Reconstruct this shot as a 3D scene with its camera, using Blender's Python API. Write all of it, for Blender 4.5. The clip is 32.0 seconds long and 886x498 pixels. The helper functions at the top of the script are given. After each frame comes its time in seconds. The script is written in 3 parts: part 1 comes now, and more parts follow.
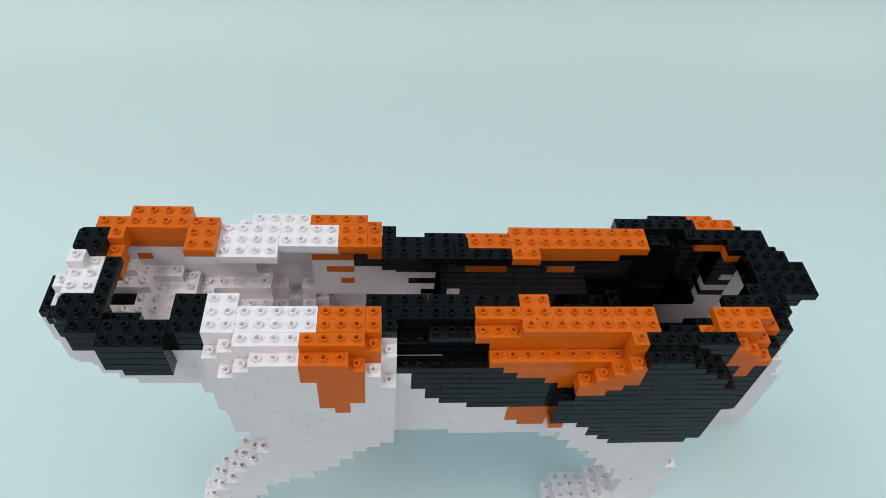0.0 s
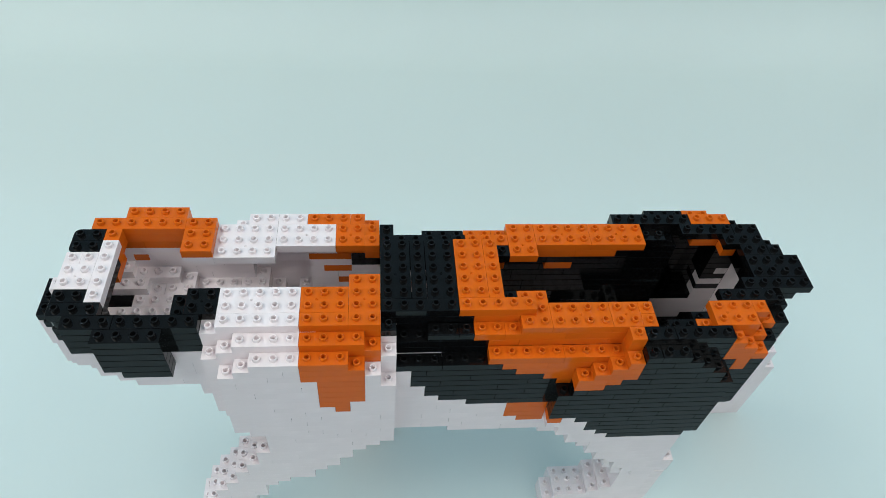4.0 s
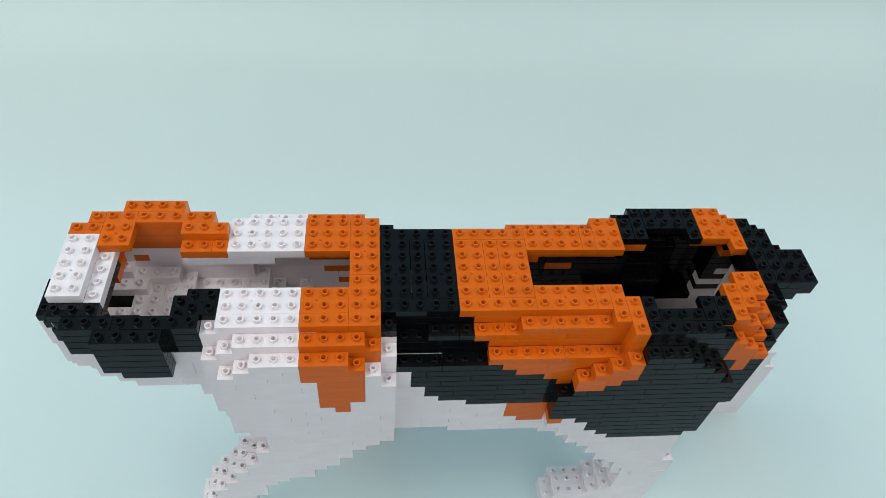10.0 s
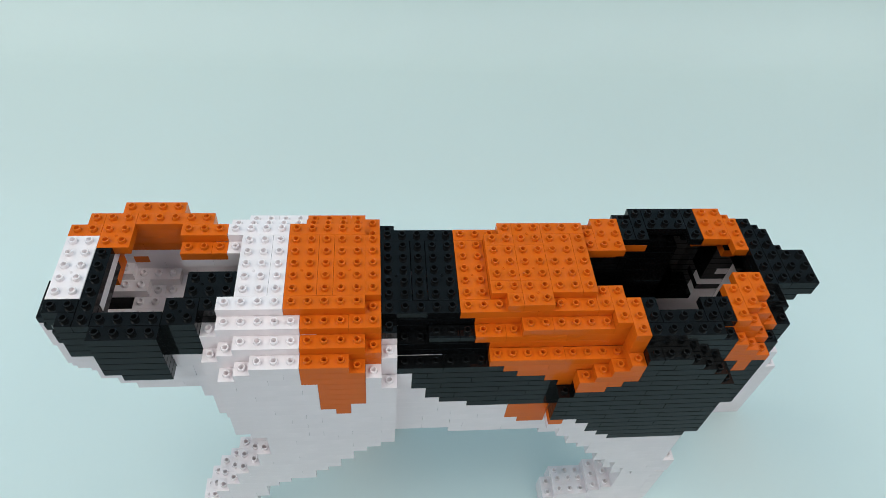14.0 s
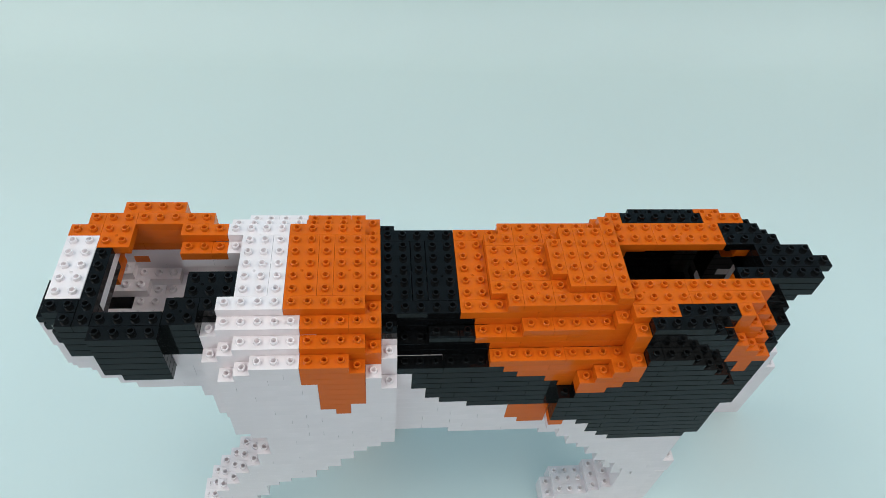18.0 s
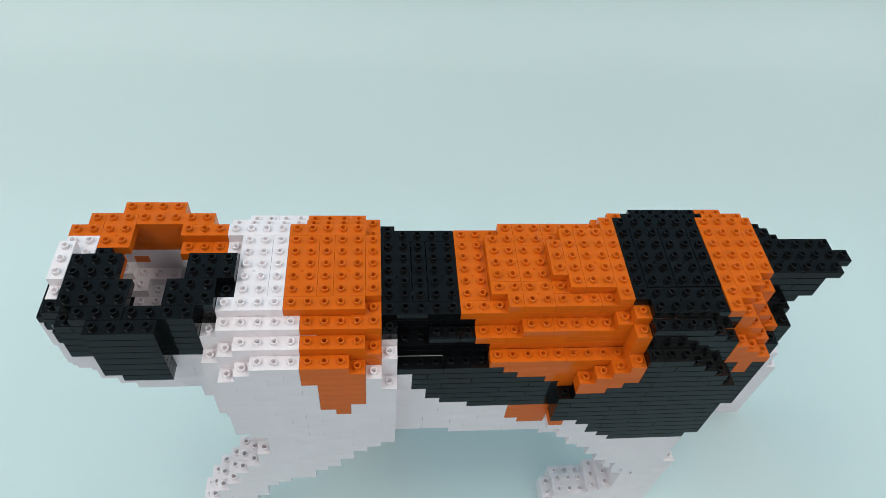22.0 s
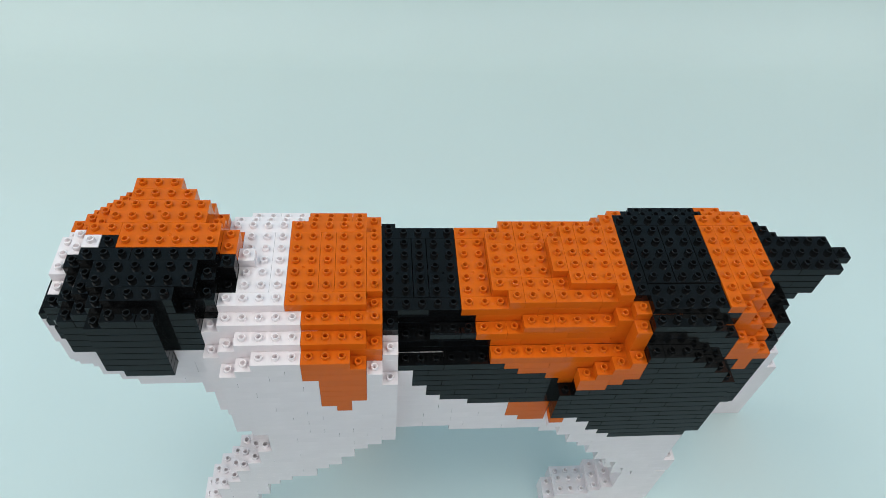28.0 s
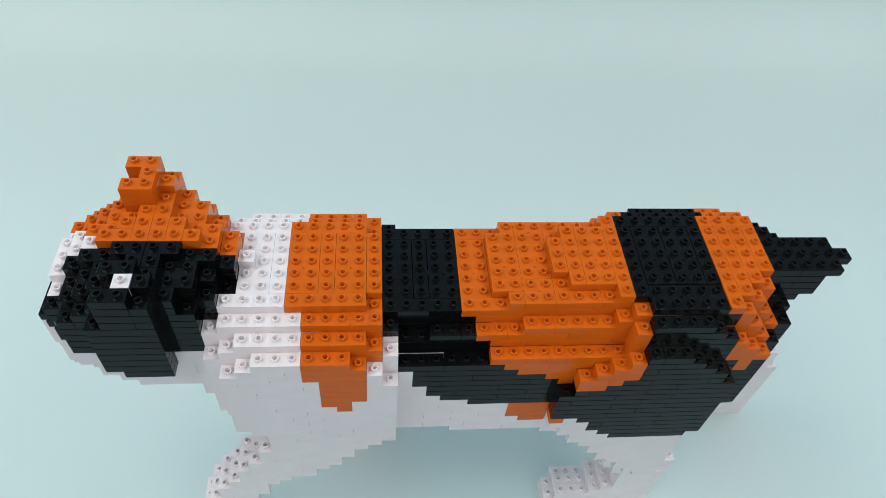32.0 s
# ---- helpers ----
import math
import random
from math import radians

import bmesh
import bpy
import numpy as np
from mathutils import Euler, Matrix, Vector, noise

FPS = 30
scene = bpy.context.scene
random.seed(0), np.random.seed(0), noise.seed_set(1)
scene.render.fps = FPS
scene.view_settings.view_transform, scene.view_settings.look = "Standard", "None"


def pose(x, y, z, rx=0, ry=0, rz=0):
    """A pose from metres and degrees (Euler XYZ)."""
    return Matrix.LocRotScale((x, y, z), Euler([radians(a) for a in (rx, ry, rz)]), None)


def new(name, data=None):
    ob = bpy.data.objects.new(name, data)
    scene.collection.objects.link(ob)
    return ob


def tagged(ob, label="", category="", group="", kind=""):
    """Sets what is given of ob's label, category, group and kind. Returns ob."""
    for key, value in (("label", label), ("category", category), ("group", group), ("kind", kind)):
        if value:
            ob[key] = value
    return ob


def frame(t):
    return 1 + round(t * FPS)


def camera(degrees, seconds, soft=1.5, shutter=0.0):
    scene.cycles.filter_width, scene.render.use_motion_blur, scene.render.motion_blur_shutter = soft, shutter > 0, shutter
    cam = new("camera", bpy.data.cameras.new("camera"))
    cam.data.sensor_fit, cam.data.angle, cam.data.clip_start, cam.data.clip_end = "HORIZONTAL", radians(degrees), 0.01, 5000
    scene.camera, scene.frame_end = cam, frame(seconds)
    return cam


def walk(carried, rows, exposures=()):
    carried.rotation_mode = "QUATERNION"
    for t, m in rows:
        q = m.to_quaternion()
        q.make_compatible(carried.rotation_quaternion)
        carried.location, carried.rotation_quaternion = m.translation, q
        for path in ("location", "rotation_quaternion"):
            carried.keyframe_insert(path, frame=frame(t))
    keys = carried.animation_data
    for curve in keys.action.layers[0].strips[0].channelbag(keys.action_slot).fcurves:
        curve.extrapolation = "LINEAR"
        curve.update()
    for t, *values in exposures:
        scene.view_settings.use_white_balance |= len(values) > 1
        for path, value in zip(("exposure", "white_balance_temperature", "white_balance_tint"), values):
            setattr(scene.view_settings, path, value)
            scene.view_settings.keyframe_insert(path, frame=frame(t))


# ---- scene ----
# A cat figure of toy bricks on a pale sheet, built up brick by brick before a still camera.
PITCH = 0.009                 # one stud to the next
LAYER = 0.006                 # height of one layer of bricks
STUD = 0.26 * PITCH
BASE = -44                    # lowest layer, on the sheet

cam = camera(65.22, 32.0, soft=0.55)
EYE = pose(0.0455, -0.2301, 0.5848, 40.407, -4.153, -3.761)
walk(cam, [(0.0, EYE), (32.0, EYE)])

# ---- light ----
world = bpy.data.worlds.new("world")
world.use_nodes = True
scene.world = world
world.node_tree.nodes["Background"].inputs["Color"].default_value = (0.75, 0.85, 1.0, 1)
world.node_tree.nodes["Background"].inputs["Strength"].default_value = 0.05


def ceiling_lamp(x, y, z, sx, sy, watts, color):
    data = bpy.data.lights.new("ceiling_light", "AREA")
    data.shape, data.size, data.size_y, data.energy, data.color = "RECTANGLE", sx, sy, watts, color
    lamp = new("ceiling_light", data)
    lamp.matrix_world = pose(x, y, z)
    return lamp


def fill_light(x, y, z, sx, sy, turn, watts, color):
    """A fill light in the opening of an unseen window, added to brighten the figure."""
    data = bpy.data.lights.new("fill_light", "AREA")
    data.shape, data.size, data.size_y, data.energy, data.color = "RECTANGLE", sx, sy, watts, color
    lamp = new("fill_light", data)
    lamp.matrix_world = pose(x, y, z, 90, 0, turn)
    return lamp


ceiling_lamp(-1.1, -0.25, 1.78, 0.7, 2.1, 26.9, (0.965, 1.0, 0.95))     # two rows of panels, left and right of the table
ceiling_lamp(1.1, -0.25, 1.78, 0.7, 2.1, 19.1, (0.965, 1.0, 0.95))
# low front fill, its source unseen, added to brighten the near flank
fill_light(0.0, -1.99, 0.5, 1.9, 0.7, 0, 6.4, (0.92, 0.94, 0.92))
# blue fill from behind, unseen, added to lift and tint the belly's shadow
fill_light(0.0, 2.19, 1.4, 3.2, 0.56, 180, 16, (0.32, 0.78, 1.0))
scene.view_settings.exposure = 0.0


# ---- materials ----
def plastic(name, color, rough, spread, ior=1.5, scratch=0.02):
    m = bpy.data.materials.new(name)
    m.use_nodes = True
    n, l = m.node_tree.nodes, m.node_tree.links
    b = n["Principled BSDF"]
    b.inputs["IOR"].default_value = ior
    info = n.new("ShaderNodeObjectInfo")
    geo = n.new("ShaderNodeNewGeometry")
    mixr = n.new("ShaderNodeMath")
    mixr.operation = "ADD"
    l.new(info.outputs["Random"], mixr.inputs[0])
    l.new(geo.outputs["Random Per Island"], mixr.inputs[1])
    frac = n.new("ShaderNodeMath")
    frac.operation = "FRACT"
    l.new(mixr.outputs[0], frac.inputs[0])
    rng = n.new("ShaderNodeMapRange")
    rng.inputs["To Min"].default_value, rng.inputs["To Max"].default_value = 1 - spread, 1 + spread
    l.new(frac.outputs[0], rng.inputs["Value"])
    co = n.new("ShaderNodeTexCoord")
    cloud = n.new("ShaderNodeTexNoise")
    cloud.inputs["Scale"].default_value, cloud.inputs["Detail"].default_value = 60, 3
    l.new(co.outputs["Object"], cloud.inputs["Vector"])
    wear = n.new("ShaderNodeMapRange")
    wear.inputs["To Min"].default_value, wear.inputs["To Max"].default_value = 0.94, 1.06
    l.new(cloud.outputs["Fac"], wear.inputs["Value"])
    both = n.new("ShaderNodeMath")
    both.operation = "MULTIPLY"
    l.new(rng.outputs[0], both.inputs[0])
    l.new(wear.outputs[0], both.inputs[1])
    mul = n.new("ShaderNodeVectorMath")
    mul.operation = "SCALE"
    mul.inputs[0].default_value = color
    l.new(both.outputs[0], mul.inputs["Scale"])
    l.new(mul.outputs["Vector"], b.inputs["Base Color"])
    fine = n.new("ShaderNodeTexNoise")
    fine.inputs["Scale"].default_value, fine.inputs["Detail"].default_value = 900, 2
    l.new(co.outputs["Object"], fine.inputs["Vector"])
    rr = n.new("ShaderNodeMapRange")
    rr.inputs["To Min"].default_value, rr.inputs["To Max"].default_value = rough * 0.7, rough * 1.4
    l.new(cloud.outputs["Fac"], rr.inputs["Value"])
    l.new(rr.outputs[0], b.inputs["Roughness"])
    bump = n.new("ShaderNodeBump")
    bump.inputs["Strength"].default_value, bump.inputs["Distance"].default_value = scratch, 0.0004
    l.new(fine.outputs["Fac"], bump.inputs["Height"])
    l.new(bump.outputs["Normal"], b.inputs["Normal"])
    return m


MATS = {
    "O": plastic("orange_plastic", (0.665, 0.125, 0.0075), 0.14, 0.04, 1.32, 0.012),
    "B": plastic("black_plastic", (0.0048, 0.005, 0.0054), 0.08, 0.15, 1.32, 0.006),
    "W": plastic("white_plastic", (0.835, 0.746, 0.76), 0.22, 0.005),
}
COLOR = {"O": "orange", "B": "black", "W": "white"}


def sheet_material(name, color, rough, grain):
    m = bpy.data.materials.new(name)
    m.use_nodes = True
    n, l = m.node_tree.nodes, m.node_tree.links
    b = n["Principled BSDF"]
    co = n.new("ShaderNodeTexCoord")
    big = n.new("ShaderNodeTexNoise")
    big.inputs["Scale"].default_value, big.inputs["Detail"].default_value = 2.5, 3
    l.new(co.outputs["Object"], big.inputs["Vector"])
    ramp = n.new("ShaderNodeMapRange")
    ramp.inputs["To Min"].default_value, ramp.inputs["To Max"].default_value = 0.97, 1.03
    l.new(big.outputs["Fac"], ramp.inputs["Value"])
    mul = n.new("ShaderNodeVectorMath")
    mul.operation = "SCALE"
    mul.inputs[0].default_value = color
    l.new(ramp.outputs[0], mul.inputs["Scale"])
    l.new(mul.outputs["Vector"], b.inputs["Base Color"])
    b.inputs["Roughness"].default_value = rough
    fine = n.new("ShaderNodeTexNoise")
    fine.inputs["Scale"].default_value, fine.inputs["Detail"].default_value = grain, 2
    l.new(co.outputs["Object"], fine.inputs["Vector"])
    bump = n.new("ShaderNodeBump")
    bump.inputs["Strength"].default_value, bump.inputs["Distance"].default_value = 0.05, 0.0005
    l.new(fine.outputs["Fac"], bump.inputs["Height"])
    l.new(bump.outputs["Normal"], b.inputs["Normal"])
    return m


TEAL = sheet_material("pale_teal_sheet", (0.61, 0.695, 0.685), 0.85, 700)
PAINT = sheet_material("grey_wall_paint", (0.56, 0.6, 0.66), 0.8, 300)
# the desk is unseen, toned dark to dim what the black flank mirrors
DESK = sheet_material("grey_green_desk", (0.3, 0.395, 0.415), 0.55, 300)
WOOD = sheet_material("grey_floor_paint", (0.35, 0.34, 0.33), 0.6, 200)


GLASS = bpy.data.materials.new("window_glass")
GLASS.use_nodes = True
GLASS.node_tree.nodes["Principled BSDF"].inputs["Transmission Weight"].default_value = 1.0
GLASS.node_tree.nodes["Principled BSDF"].inputs["Roughness"].default_value = 0.02


def part(name, bm, material, parent=None, label=""):
    mesh = bpy.data.meshes.new(name)
    bm.to_mesh(mesh)
    bm.free()
    mesh.materials.append(material)
    ob = new(name, mesh)
    ob.parent = parent
    if label:
        tagged(ob, label)
    return ob


def box(bm, x0, x1, y0, y1, z0, z1):
    m = Matrix.Translation(((x0 + x1) / 2, (y0 + y1) / 2, (z0 + z1) / 2)) @ Matrix.Diagonal((x1 - x0, y1 - y0, z1 - z0, 1))
    return bmesh.ops.create_cube(bm, size=1, matrix=m)["verts"]


# ---- the room, the table and the sheet ----
TABLE = 0.74
ROOM = ((-2.2, 2.2), (-2.0, 2.2), (-TABLE, 1.86))


def room():
    (x0, x1), (y0, y1), (z0, z1) = ROOM
    w = 0.12
    for name, dims, mat in (
            ("wall_west", (x0 - w, x0, y0 - w, y1 + w, z0, z1), PAINT),
            ("wall_east", (x1, x1 + w, y0 - w, y1 + w, z0, z1), PAINT),
            ("floor", (x0 - w, x1 + w, y0 - w, y1 + w, z0 - w, z0), WOOD),
            ("ceiling", (x0 - w, x1 + w, y0 - w, y1 + w, z1, z1 + w), PAINT)):
        bm = bmesh.new()
        box(bm, *dims)
        tagged(part(name, bm, mat), kind="structure")
    wall_with_window("wall_south", "added_window_1", x0, x1, y0 - w, z0, z1, 1.0, 0.1, 0.9)
    wall_with_window("wall_north", "added_window_2", x0, x1, y1, z0, z1, 1.65, 1.07, 1.73)


def wall_with_window(name, window_name, x0, x1, y, z0, z1, half, low, high):
    """A wall 12 cm thick with an opening, and in it the window added for a fill light."""
    bm = bmesh.new()
    for dims in ((x0, -half, z0, z1), (half, x1, z0, z1), (-half, half, z0, low), (-half, half, high, z1)):
        box(bm, dims[0], dims[1], y, y + 0.12, dims[2], dims[3])
    tagged(part(name, bm, PAINT), kind="structure")
    bm = bmesh.new()
    e = half - 0.05
    for dims in ((-half, -e, low, high), (e, half, low, high), (-e, e, low, low + 0.05), (-e, e, high - 0.05, high), (-0.02, 0.02, low + 0.05, high - 0.05)):
        box(bm, dims[0], dims[1], y + 0.04, y + 0.09, dims[2], dims[3])
    window = tagged(part(window_name, bm, PAINT), kind="structure")
    bm = bmesh.new()
    box(bm, -e, e, y + 0.06, y + 0.066, low + 0.05, high - 0.05)
    pane = part("pane", bm, GLASS, window)
    pane.visible_shadow = False


def sheet():
    """A seamless sheet that lies on the table and sweeps up behind the figure."""
    bm = bmesh.new()
    prof = [(FRONT + (BEND - FRONT) * k / 6, 0.0) for k in range(7)]
    for a in range(1, 33):
        t = radians(a * SWEEP / 32)
        prof.append((BEND + RADIUS * math.sin(t), RADIUS * (1 - math.cos(t))))
    y, z = prof[-1]
    t = radians(SWEEP)
    prof += [(y + 0.07 * k * math.cos(t), z + 0.07 * k * math.sin(t)) for k in range(1, 4)]
    for drop in (0.0, -0.002):
        rings = [[bm.verts.new((-1.25 + 2.5 * k / 10, y, z + drop)) for k in range(11)] for y, z in prof]
        for a, b in zip(rings, rings[1:]):
            for k in range(10):
                quad = (a[k], a[k + 1], b[k + 1], b[k])
                bm.faces.new(quad if drop == 0 else quad[::-1]).smooth = True
    tagged(part("backdrop", bm, TEAL), "pale teal seamless sheet sweeping up behind the figure", "backdrop", kind="structure")
    bm = bmesh.new()
    box(bm, -1.3, 1.3, -1.35, BEND + 0.3, -0.04, -0.003)
    table = tagged(part("table", bm, DESK), "plain grey-green table under a teal sheet", "table")
    for sx in (-1.2, 1.2):
        for y in (-1.25, BEND + 0.2):
            bm = bmesh.new()
            box(bm, sx - 0.03, sx + 0.03, y - 0.03, y + 0.03, -TABLE, -0.04)
            part("leg", bm, DESK, table)


# FRONT cuts the sheet short, out of view, so the flank mirrors the desk
BEND, RADIUS, SWEEP, FRONT = 0.60, 0.13, 86, -0.095
room()
sheet()

# ---- bricks ----
MESHES = {}
GAPS = {"W": 0.004 * PITCH, "O": 0.006 * PITCH, "B": 0.008 * PITCH}     # gaps along the sides
ENDS = {"W": 0.009 * PITCH, "O": 0.009 * PITCH, "B": 0.018 * PITCH}     # gaps at the ends
SEAM = {"W": 0.000004, "O": 0.00003, "B": 0.00018}                         # gaps between the layers
SOFT = {"W": 0.004 * PITCH, "O": 0.012 * PITCH, "B": 0.014 * PITCH}    # how far the edges are rounded off


def brick_faces(verts, faces, smooth, nx, ny, mask, c, ox=0.0, oy=0.0, oz=0.0, bent=()):
    """A brick of nx by ny studs with softened edges, its lower corner at ox, oy, oz; mask: the studs that it shows; smooth: the faces round the studs;
    bent: which of its upright edges are rounded, 1 the back one and 2 the front one at its low end."""
    x0, x1, y0, y1 = ox + ENDS[c], ox + nx * PITCH - ENDS[c], oy + GAPS[c], oy + ny * PITCH - GAPS[c]
    z0, z1 = oz + SEAM[c], oz + LAYER - SEAM[c]
    s, bev = len(verts), SOFT[c]
    curve = 0.38 * PITCH

    def bow(which, inset):
        """The rounded edge's five points, counter-clockwise."""
        r, mx, my = curve - inset, x0 + curve, (y1 - curve if which == 1 else y0 + curve)
        turns = [radians(90 * which + 22.5 * a) for a in range(5)]
        return [(mx + r * math.cos(w), my + r * math.sin(w)) for w in turns]

    rim = []
    for inset, z in ((bev, z0), (0, z0 + bev), (0, z1 - bev), (bev, z1)):
        rim.append(len(verts))
        outline = bow(2, inset) if 2 in bent else [(x0 + inset, y0 + inset)]
        outline += [(x1 - inset, y0 + inset), (x1 - inset, y1 - inset)]
        outline += bow(1, inset) if 1 in bent else [(x0 + inset, y1 - inset)]
        verts += [(x, y, z) for x, y in outline]
    sides = len(outline)
    for a, b in zip(rim, rim[1:]):
        for k in range(sides):
            faces.append((a + k, a + (k + 1) % sides, b + (k + 1) % sides, b + k))
    faces.append(tuple(s + k for k in reversed(range(sides))))
    n = 16
    for k in range(nx * ny):          # the top, one field a stud, round the stud's foot
        a, b = k % nx, k // nx
        u0, u1 = (x0 + bev if a == 0 else ox + a * PITCH), (x1 - bev if a == nx - 1 else ox + (a + 1) * PITCH)
        v0, v1 = (y0 + bev if b == 0 else oy + b * PITCH), (y1 - bev if b == ny - 1 else oy + (b + 1) * PITCH)
        f = len(verts)
        verts += [(u1, v1, z1), (u0, v1, z1), (u0, v0, z1), (u1, v0, z1)]
        lead, tail = [()] * 5, [()] * 5
        stud_foot = len(verts)
        for q in bent if a == 0 else ():
            if b == (ny - 1 if q == 1 else 0):
                arc = bow(q, bev)
                verts[f + q] = (*arc[2], z1)
                p = len(verts)
                verts += [(x, y, z1) for x, y in arc[:2] + arc[3:]]
                lead[q], tail[q] = (p, p + 1), (p + 2, p + 3)
                stud_foot = len(verts)
        if not mask[k]:
            faces.append(sum(((*lead[q], f + q, *tail[q]) for q in range(4)), ()))
            continue
        for q in range(n):
            w = 2 * math.pi * q / n
            verts.append((ox + (a + 0.5 + 0.25 * math.cos(w)) * PITCH, oy + (b + 0.5 + 0.25 * math.sin(w)) * PITCH, z1))
        for q in range(4):
            faces.append((f + q, *tail[q], *lead[q + 1], f + (q + 1) % 4) + tuple(stud_foot + (2 + 4 * q + 4 - e) % n for e in range(5)))
    for k in range(nx * ny):
        if not mask[k]:
            continue
        cx, cy = ox + (k % nx + 0.5) * PITCH, oy + (k // nx + 0.5) * PITCH
        rings = []
        for r, z in ((0.25, z1), (0.247, z1 + STUD * 0.85), (0.226, z1 + STUD), (0.166, z1 + STUD), (0.155, z1 + STUD * 0.88), (0.15, z1 - STUD)):
            rings.append(len(verts))
            for q in range(n):
                w = 2 * math.pi * q / n
                verts.append((cx + r * PITCH * math.cos(w), cy + r * PITCH * math.sin(w), z))
        for e, (a, b) in enumerate(zip(rings, rings[1:])):
            for q in range(n):
                if e != 2:
                    smooth.append(len(faces))
                faces.append((a + q, a + (q + 1) % n, b + (q + 1) % n, b + q))
        faces.append(tuple(rings[-1] + q for q in range(n)))
    if nx * ny >= 4 and min(nx, ny) >= 2 and any(mask):   # the moulding mark
        cx, cy = ox + nx * PITCH / 2 - (nx % 2) * PITCH / 2, oy + (ny // 2) * PITCH
        rings = []
        for r, z in ((0.095, 0.0), (0.08, 0.0005), (0.055, 0.0005), (0.035, 0.00008)):
            rings.append(len(verts))
            for q in range(8):
                w = math.pi * (q + 0.3) / 4
                verts.append((cx + r * PITCH * math.cos(w), cy + r * PITCH * math.sin(w), z1 + z))
        for a, b in zip(rings, rings[1:]):
            for q in range(8):
                faces.append((a + q, a + (q + 1) % 8, b + (q + 1) % 8, b + q))
        faces.append(tuple(rings[-1] + q for q in range(8)))


def smooth_mesh(name, verts, faces, smooth, colors):
    mesh = bpy.data.meshes.new(name)
    mesh.from_pydata(verts, [], faces)
    flags = np.zeros(len(faces), dtype=bool)
    flags[smooth] = True
    mesh.polygons.foreach_set("use_smooth", flags)
    for c in colors:
        mesh.materials.append(MATS[c])
    return mesh


def brick_mesh(nx, ny, mask, c, bent=()):
    key = (nx, ny, mask, c, bent)
    if key not in MESHES:
        verts, faces, smooth = [], [], []
        brick_faces(verts, faces, smooth, nx, ny, mask, c, bent=bent)
        MESHES[key] = smooth_mesh("brick", verts, faces, smooth, c)
    return MESHES[key]


def corner(i, j, k):
    """The lower corner of the cell i, j, k in the figure's own space, which has its origin at ORIGIN on the sheet."""
    return Vector(((i - 0.5) * PITCH - ORIGIN[0], (j - 0.5) * PITCH - ORIGIN[1], (k - BASE) * LAYER))


ORIGIN = (8 * PITCH, 3 * PITCH)

# ---- the figure as it stands at the start: a hollow shell of cells ----
TOP, LOW = {}, {}       # highest and lowest layer of each column


def tops(j, *runs):
    """Column tops of the row j, and of its mirror row on the far flank."""
    for i0, i1, k in runs:
        for i in range(i0, i1 + 1):
            TOP[i, j] = TOP[i, 6 - j] = k


def lows(rows, *runs):
    for i0, i1, k in runs:
        for i in range(i0, i1 + 1):
            for j in rows:
                LOW[i, j] = LOW[i, 6 - j] = k


# shoulder, flank and haunch, outermost row first
tops(-3, (-4, -4, -5), (-3, -3, -4), (-2, 3, -3), (4, 4, -4), (5, 5, -5), (6, 6, -7),
     (18, 18, -10), (19, 19, -7), (20, 20, -6), (21, 21, -5), (22, 22, -4), (23, 25, -3), (26, 26, -4), (27, 27, -5), (28, 28, -6), (29, 29, -8))
tops(-2, (-11, -8, -2), (-5, -5, -4), (-4, -4, -3), (-3, 4, -2), (5, 5, -3), (6, 6, -4), (7, 12, -6), (13, 21, -5), (22, 28, -2), (29, 29, -3), (30, 30, -4), (31, 31, -5))
tops(-1, (-13, -1, -2), (0, 6, -2), (7, 8, -4), (9, 14, -3), (15, 23, -2), (24, 26, -3), (27, 30, -2), (31, 31, -4), (32, 32, -5))
tops(0, (-14, 31, -2), (32, 33, -4))
tops(1, (-15, -15, -4), (-14, 32, -2), (33, 33, -3))
tops(2, (-16, -16, -5), (-15, -15, -3), (-14, 35, -2))
tops(3, (-16, -16, -5), (-15, -15, -3), (-14, 35, -2))
for i, j in TOP:
    if j == 9:
        TOP[i, j] = min(TOP[i, j], -6)
lows((-3,), (-4, -4, -15), (-3, -3, -16), (-2, -2, -28), (-1, 0, -27), (1, 1, -25), (2, 2, -24), (3, 3, -22), (4, 4, -20), (5, 5, -19), (6, 6, -18),
     (18, 18, -16), (19, 19, -18), (20, 20, -20), (21, 21, -21), (22, 22, -23), (23, 23, -25), (24, 24, -26), (25, 25, -28), (26, 26, -29), (27, 28, -30), (29, 29, -18))
lows((-2,), (-11, -11, -5), (-10, -8, -6), (-5, -5, -13), (-4, -3, -17), (-2, 0, -27), (1, 2, -24), (3, 6, -18), (7, 10, -18), (11, 17, -19), (18, 22, -20), (23, 23, -26), (24, 24, -28), (25, 28, -30), (29, 29, -20), (30, 30, -17), (31, 31, -14))
lows((-1,), (-13, -13, -6), (-12, -12, -8), (-11, -11, -9), (-10, -7, -10), (-6, -6, -12), (-5, -3, -17), (-2, 0, -26), (1, 6, -19), (7, 10, -18), (11, 22, -19), (23, 23, -26), (24, 24, -28), (25, 28, -30), (29, 30, -18), (31, 31, -15), (32, 32, -8))
for row in (0, 1, 2, 3):
    lows((row,), (-16, -16, -9), (-15, -15, -10), (-14, -14, -8), (-13, -13, -9), (-12, -12, -10), (-11, -7, -11), (-6, -6, -13), (-5, 6, -18), (7, 10, -18),
         (11, 30, -19), (31, 31, -14), (32, 32, -9), (33, 33, -6), (34, 35, -2))
for j in (2, 3, 4):
    LOW[33, j] = -4
for j in (2, 3, 4):
    LOW[34, j] = -3

TOP[22, 8] = -4
